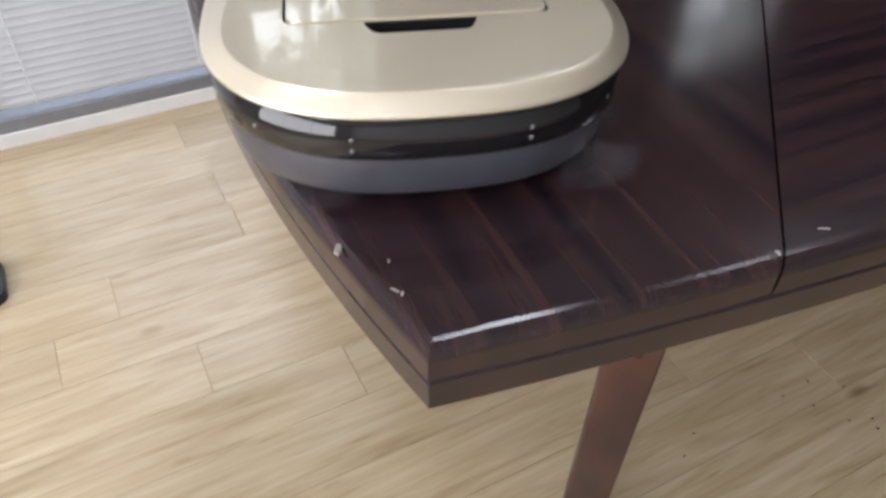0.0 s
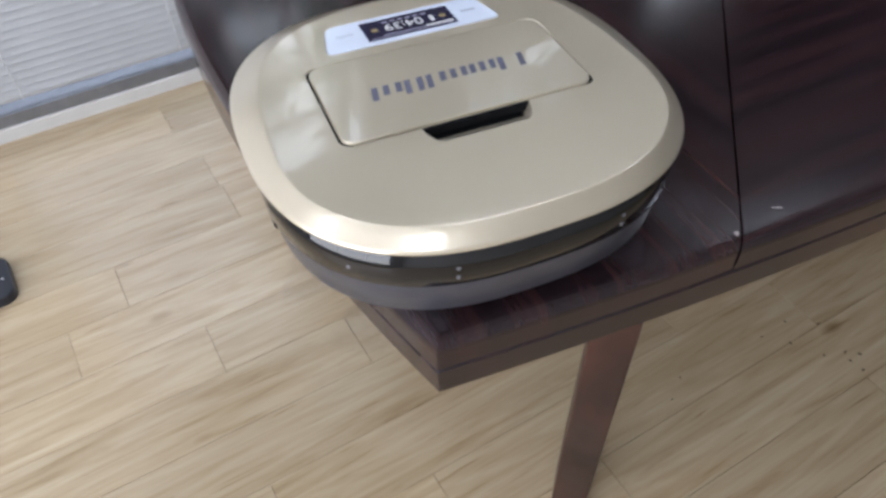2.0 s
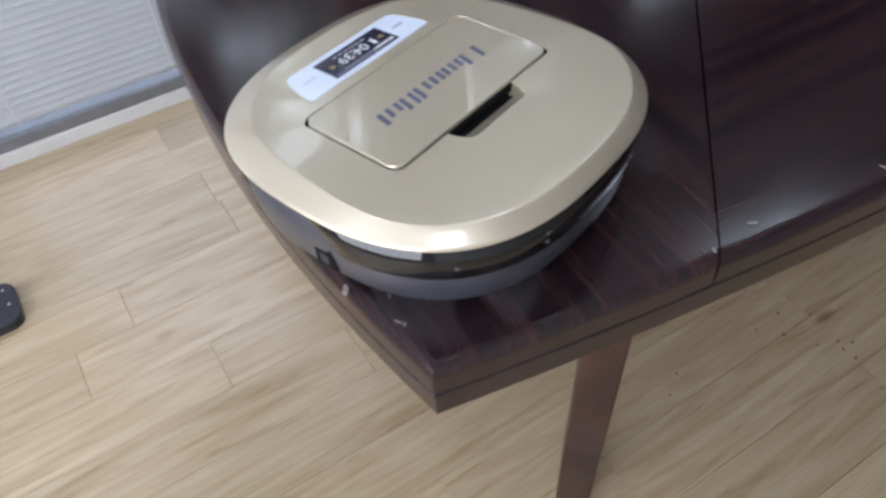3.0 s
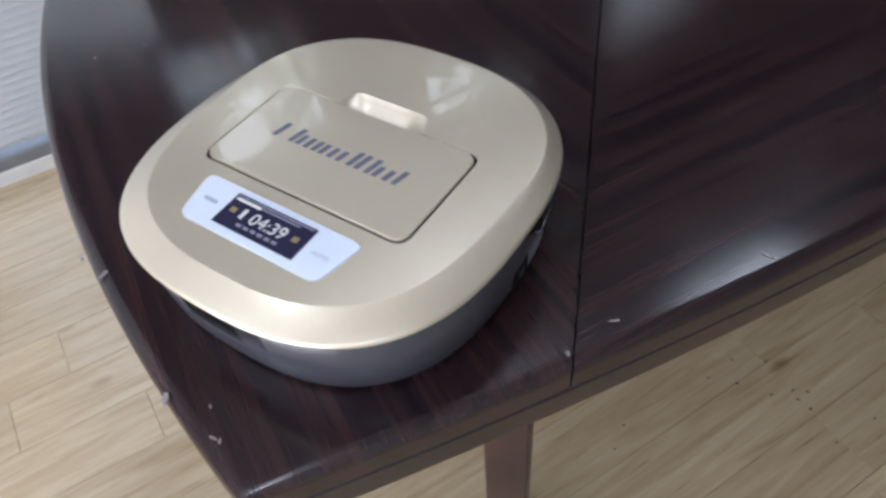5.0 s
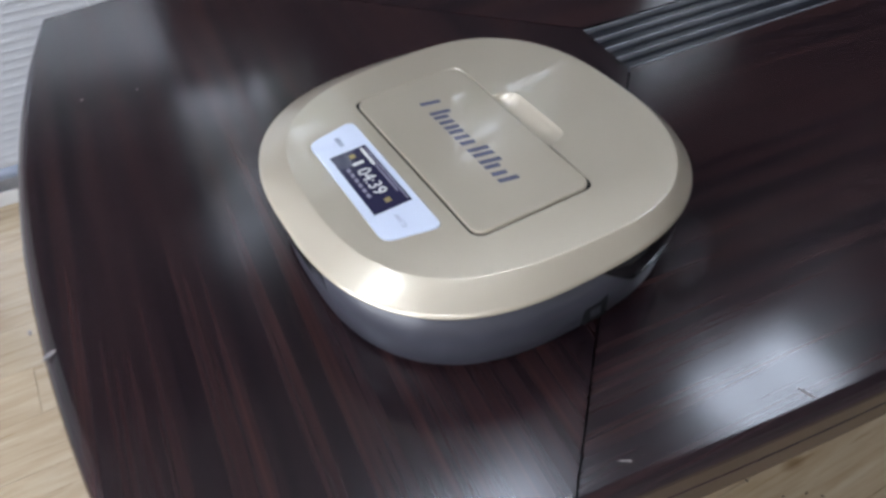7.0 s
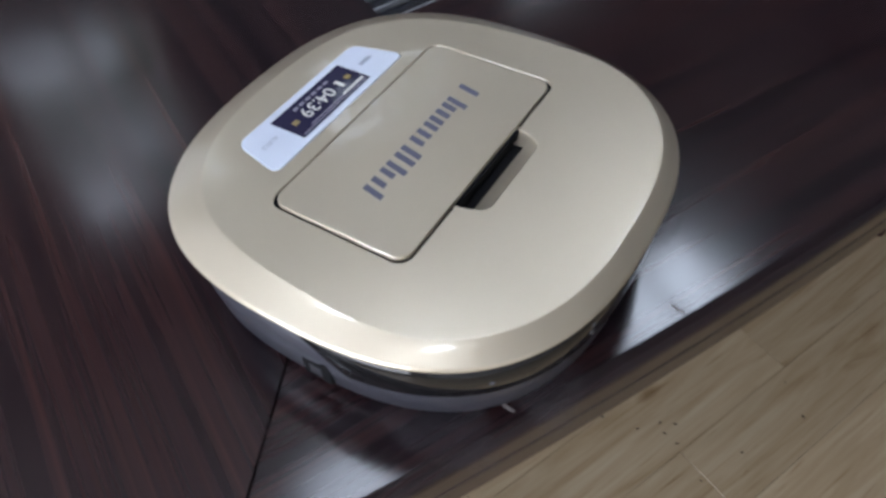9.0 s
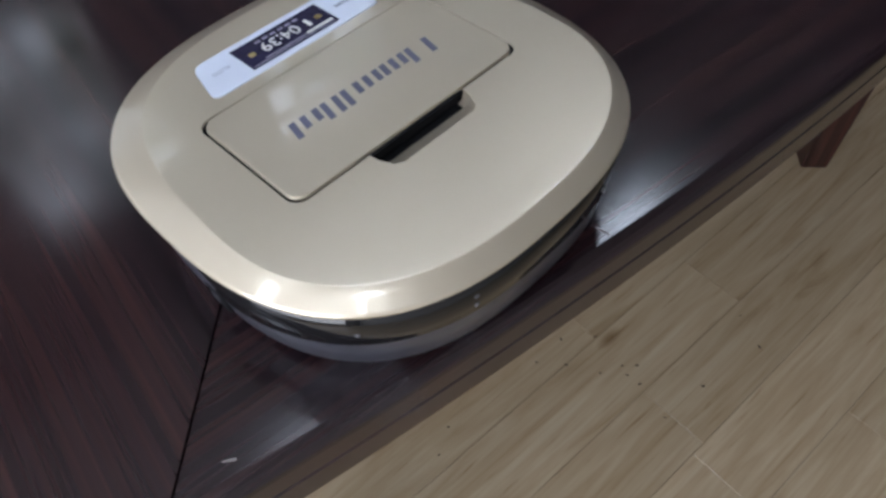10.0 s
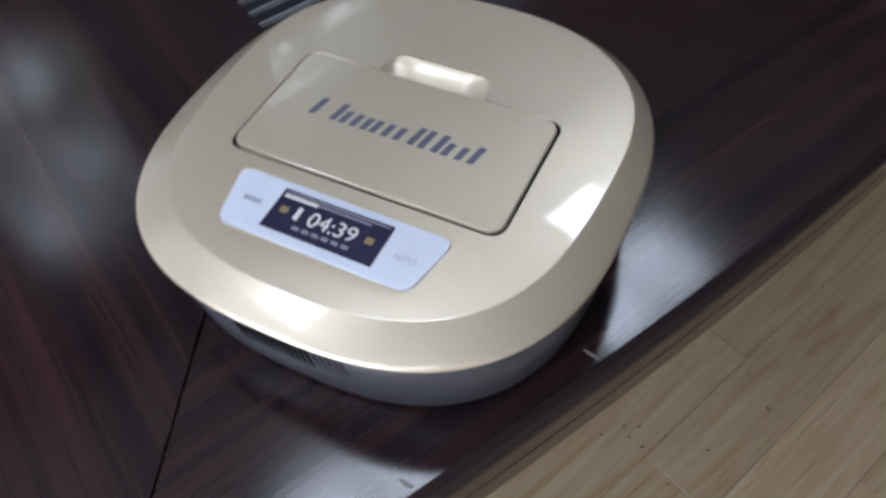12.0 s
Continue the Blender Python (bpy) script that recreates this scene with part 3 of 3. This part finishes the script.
    flat("icon", -0.0215, -0.0865, -0.0185, -0.0775, Z2, DIGIT, panel)
    for i in range(6):
        flat("caption_bar", -0.018 + i * 0.0066, -0.0930, -0.0135 + i * 0.0066, -0.0905, Z2, DIGIT_DIM, panel)
    cu = bpy.data.curves.new("digits", "FONT")
    cu.body, cu.size, cu.align_x, cu.extrude = "04:39", 0.0148, "CENTER", 0.00008
    tx = bpy.data.objects.new("digits", cu)
    me = bpy.data.meshes.new_from_object(tx)
    bpy.data.objects.remove(tx)
    me.materials.clear()
    me.materials.append(DIGIT)
    dg = new("digits", me)
    dg.parent = panel
    dg.location = (0.004, -0.0874, Z2 + crown(-0.082))
    cu = bpy.data.curves.new("button_caption", "FONT")
    cu.body, cu.size, cu.align_x, cu.extrude = "AUTO", 0.0052, "CENTER", 0.00006
    tx = bpy.data.objects.new("button_caption", cu)
    me = bpy.data.meshes.new_from_object(tx)
    bpy.data.objects.remove(tx)
    me.materials.clear()
    me.materials.append(INK_FAINT)
    au = new("button_caption", me)
    au.parent = panel
    au.location = (0.0525, -0.0865, ZTOP + 0.0004 + crown(-0.084))
    for i in range(4):
        flat("caption_bar", -0.058 + i * 0.0032, -0.0845, -0.0556 + i * 0.0032, -0.0810, ZTOP + 0.0004, INK_FAINT, panel)
    # lower body
    part("body", loft([ring(-0.022, 0.0035), ring(-0.0135, 0.0045), ring(-0.0100, 0.009), ring(-0.0075, 0.030), ring(-0.0050, 0.0702)], True, True), GREY, bot, "graphite grey plastic body", smooth=True)
    # black bumper window round the front
    outer, inner = squircle(-0.0030, 192), squircle(-0.0062, 192)
    bm = bmesh.new()
    cols = []
    for i in range(1, 96):
        (ox, oy), (ix, iy) = outer[i], inner[i]
        u = min(1.0, max(0.0, (oy - 0.008) / 0.036))
        z0 = 0.0690 - 0.0305 * u
        cols.append([bm.verts.new(p) for p in ((ix * 0.985, iy * 0.985, z0), (ox * 0.990, oy * 0.990, z0), (ox * 0.997, oy * 0.997, z0 + 0.0012), (ox, oy, 0.0696), (ix, iy, 0.0702))])
    for a, b in zip(cols, cols[1:]):
        for i in range(4):
            bm.faces.new((a[i], b[i], b[i + 1], a[i + 1]))
    part("bumper_window", bm, BLACK, bot, "glossy black sensor band round the front", smooth=True)
    # sensors behind the band, in pairs
    for a, dz in ((74, 0.004), (74, -0.004), (107, 0.004), (107, -0.004), (45, 0.0), (138, 0.0)):
        px, py = squircle(-0.0032, 360)[a]
        bm = bmesh.new()
        bmesh.ops.create_uvsphere(bm, u_segments=10, v_segments=6, radius=0.0022)
        lens = part("sensor_lens", bm, SENSOR, bot)
        lens.location = (px * 0.992, py * 0.992, 0.050 + dz)
    # vent at the back, charging socket on the right flank
    body_ring = squircle(-0.0058, 720)
    for k in range(17):
        x = -0.029 + k * 0.0044
        px, py = min((q for q in body_ring if q[1] < 0), key=lambda q: abs(q[0] - x))
        deep = 0.0013 if k < 12 else 0.0010
        bm = box(x - 0.0013, py - deep, 0.020, x + 0.0013, py + 0.004, 0.060)
        for v in bm.verts:
            if v.co.z < 0.03:
                v.co.y += 0.0044
        part("vent_slot", bm, DARK if k < 12 else VENT_SHUT, bot)
    sock = part("charging_socket", box(0.1400, 0.0045, 0.010, 0.1487, 0.0275, 0.035, 0.002), DARK, bot, "black charging socket")
    part("socket_pin", box(0.1484, 0.0115, 0.016, 0.1493, 0.0205, 0.025, 0.0004), VENT_SHUT, sock)
    # drive wheels and castor under the body
    for sx in (-1, 1):
        bm = bmesh.new()
        bmesh.ops.create_cone(bm, cap_ends=True, segments=24, radius1=0.032, radius2=0.032, depth=0.02, matrix=Matrix.Rotation(radians(90), 4, "Y"))
        w = part("wheel", bm, DARK, bot)
        w.location = (sx * 0.105, 0.0, 0.0325)
    return bot


def build_brush(bot, sx):
    root = new("side_brush")
    root.parent = bot
    root["label"] = "small spinning side brush with pale bristles"
    bm = bmesh.new()
    bmesh.ops.create_cone(bm, cap_ends=True, segments=16, radius1=0.011, radius2=0.009, depth=0.005)
    part("hub", bm, DARK, root)
    for k in range(3):
        bm = bmesh.new()
        for j in range(31):
            a = radians(120 * k + (j - 15) * 2.6)
            d = Vector((math.cos(a), math.sin(a), 0))
            s = Vector((-d.y, d.x, 0)) * 0.0005
            p0, p1 = d * 0.010, d * random.uniform(0.062, 0.068) + Vector((0, 0, -0.003))
            up = Vector((0, 0, 0.0006))
            q = [bm.verts.new(p) for p in (p0 - s, p0 + s, p0 + up, p1 - s, p1 + s, p1 + up)]
            for f in ((0, 1, 4, 3), (1, 2, 5, 4), (2, 0, 3, 5), (0, 2, 1), (3, 4, 5)):
                bm.faces.new([q[i] for i in f])
        part("bristle_tuft", bm, BRISTLE, root)
    return root


# ---- small things ----
def build_floor_box():
    b = tagged(new("speckled_box"), "flat navy black box with white specks, on the floor", "box")
    b.location = (-0.525, 1.055, 0.0)
    part("body", plate(round_rect(0.125, 0.062, 0.025), 0.0, 0.022, 0.004), NAVY, b)
    for i in range(44):
        bm = bmesh.new()
        bmesh.ops.create_cone(bm, cap_ends=True, segments=8, radius1=0.0028, radius2=0.0024, depth=0.0012)
        s = part("speck", bm, SPOT, b)
        s.location = (random.uniform(-0.1, 0.112), random.uniform(-0.048, 0.048), 0.0224)
    return b


def build_crumbs():
    bm = bmesh.new()
    for x, y in ((0.856, 0.163), (0.825, 0.122), (0.791, 0.160), (0.554, 0.147), (0.888, 0.038), (0.896, 0.056), (0.915, 0.039), (0.891, 0.013), (0.966, -0.061), (0.857, 0.071), (0.874, -0.054), (0.597, 0.173), (0.905, 0.126), (1.13, -0.02), (1.10, -0.08)):
        r = random.uniform(0.0022, 0.0042)
        bmesh.ops.create_icosphere(bm, subdivisions=1, radius=1, matrix=Matrix.Translation((x, y, 0.001)) @ Matrix.Rotation(random.uniform(0, 3), 4, "Z") @ Matrix.Diagonal((r, r * 0.45, 0.0014, 1)))
    return tagged(part("crumbs", bm, CRUMB), "dark crumbs of dirt scattered on the floor boards", "crumbs", kind="stuff")


BUTTS = {1: 0.122, 2: -0.115, 4: 0.136, 5: -0.103, 6: -0.335, -1: 0.104, 3: 0.42, 0: 0.375}


def build_boards(floor):
    W, L = 0.123, 0.78
    meshes = {}

    def board_mesh(length, width):
        key = (round(length, 3), round(width, 3))
        if key not in meshes:
            g = 0.0004
            bm = box(g, g, -0.008, length - g, width - g, 0.0, 0.0004, 1)
            meshes[key] = mesh_of("floor_board", bm, OAK)
        return meshes[key]
    r0, r1 = math.floor(Y0 / W), math.ceil(WALL_Y / W)
    for row in range(r0, r1):
        start = BUTTS.get(row, random.uniform(0, L))
        x = start - math.ceil((start - X0) / L) * L
        y = row * W
        width = min(W, WALL_Y - 0.002 - y)
        while x < X1:
            a, b = max(x, X0), min(x + L, X1)
            if b - a > 0.02:
                o = new("floor_board", board_mesh(b - a, width))
                o.parent = floor
                o.location = (a, y, 0)
            x += L


# ---- build ----
FLOOR = build_room()
build_window(-0.385, 0.67)
build_blind(-0.349, 0.598)
# lamps at x 1.85 and 0.66 follow reflections; the other four are added fill
lamp = build_lamp(1.85, 0.63)
for lx, ly in ((0.66, 0.63), (-0.53, 0.63), (-1.72, 0.63), (-0.53, -0.85), (-1.72, -0.85)):
    copy_thing(lamp, pose(lx, ly, CEILING))
d = bpy.data.lights.new("window_daylight", "AREA")
d.shape, d.size, d.size_y, d.energy, d.color = "RECTANGLE", 0.6, 1.15, WINDOW_WATTS, (0.93, 0.96, 1.0)
new("window_daylight", d).matrix_world = look((-0.065, WALL_Y + 0.09, 0.68), (-0.065, 0, 0.68))
d = bpy.data.lights.new("west_daylight", "AREA")
d.shape, d.size, d.size_y, d.energy, d.color = "RECTANGLE", 2.4, 1.7, WEST_WATTS, (1.0, 0.985, 0.96)
new("west_daylight", d).matrix_world = look((X0 - 0.02, -0.6, 1.28), (0, -0.6, 1.28))
TABLE = build_table()
ROBOT = build_robot()
BRUSHES = [(build_brush(ROBOT, sx), sx) for sx in (-1, 1)]
build_floor_box()
build_crumbs()
build_boards(FLOOR)

# seconds, place on the table and heading
ROBOT_ROWS = [
    (0, 0.1163, 0.2568, 161.5),
    (0.5, 0.0829, 0.2048, 154.5),
    (1, 0.0986, 0.2244, 151.5),
    (1.5, 0.1104, 0.2115, 174.8),
    (2, 0.1039, 0.1511, 171.5),
    (2.5, 0.1090, 0.1761, 168.8),
    (3, 0.1228, 0.1827, -162.4),
    (3.5, 0.1363, 0.1562, -147.4),
    (5.5, 0.1935, 0.1831, -49.7),
    (6, 0.2183, 0.2075, -50.7),
    (6.5, 0.2688, 0.2345, -69.2),
    (8.5, 0.4573, 0.1562, -140.2),
    (9, 0.4782, 0.1095, -157.8),
    (9.5, 0.4866, 0.0587, -173.8),
    (10, 0.4887, 0.0923, -175.6),
    (10.5, 0.5011, 0.0907, -140.7),
    (11, 0.5117, 0.1058, -105.5),
    (11.5, 0.5469, 0.1086, -97.3),
    (12, 0.5547, 0.1135, -66.5),
]
# between the turns at the corner and along the edge
ROBOT_ROWS[8:8] = [(4.5, 0.1630, 0.1640, -98.0)]
ROBOT_ROWS[12:12] = [(7.5, 0.3640, 0.2010, -104.0)]


def motions():
    walk(ROBOT, [(t, pose(x, y, TOP + 0.002, 1.7, 0, rz)) for t, x, y, rz in ROBOT_ROWS])
    for brush, sx in BRUSHES:
        walk(brush, [(i * 0.1, pose(sx * 0.094, 0.096, 0.009, 0, 0, -sx * 80 * i)) for i in range(121)])


motions()
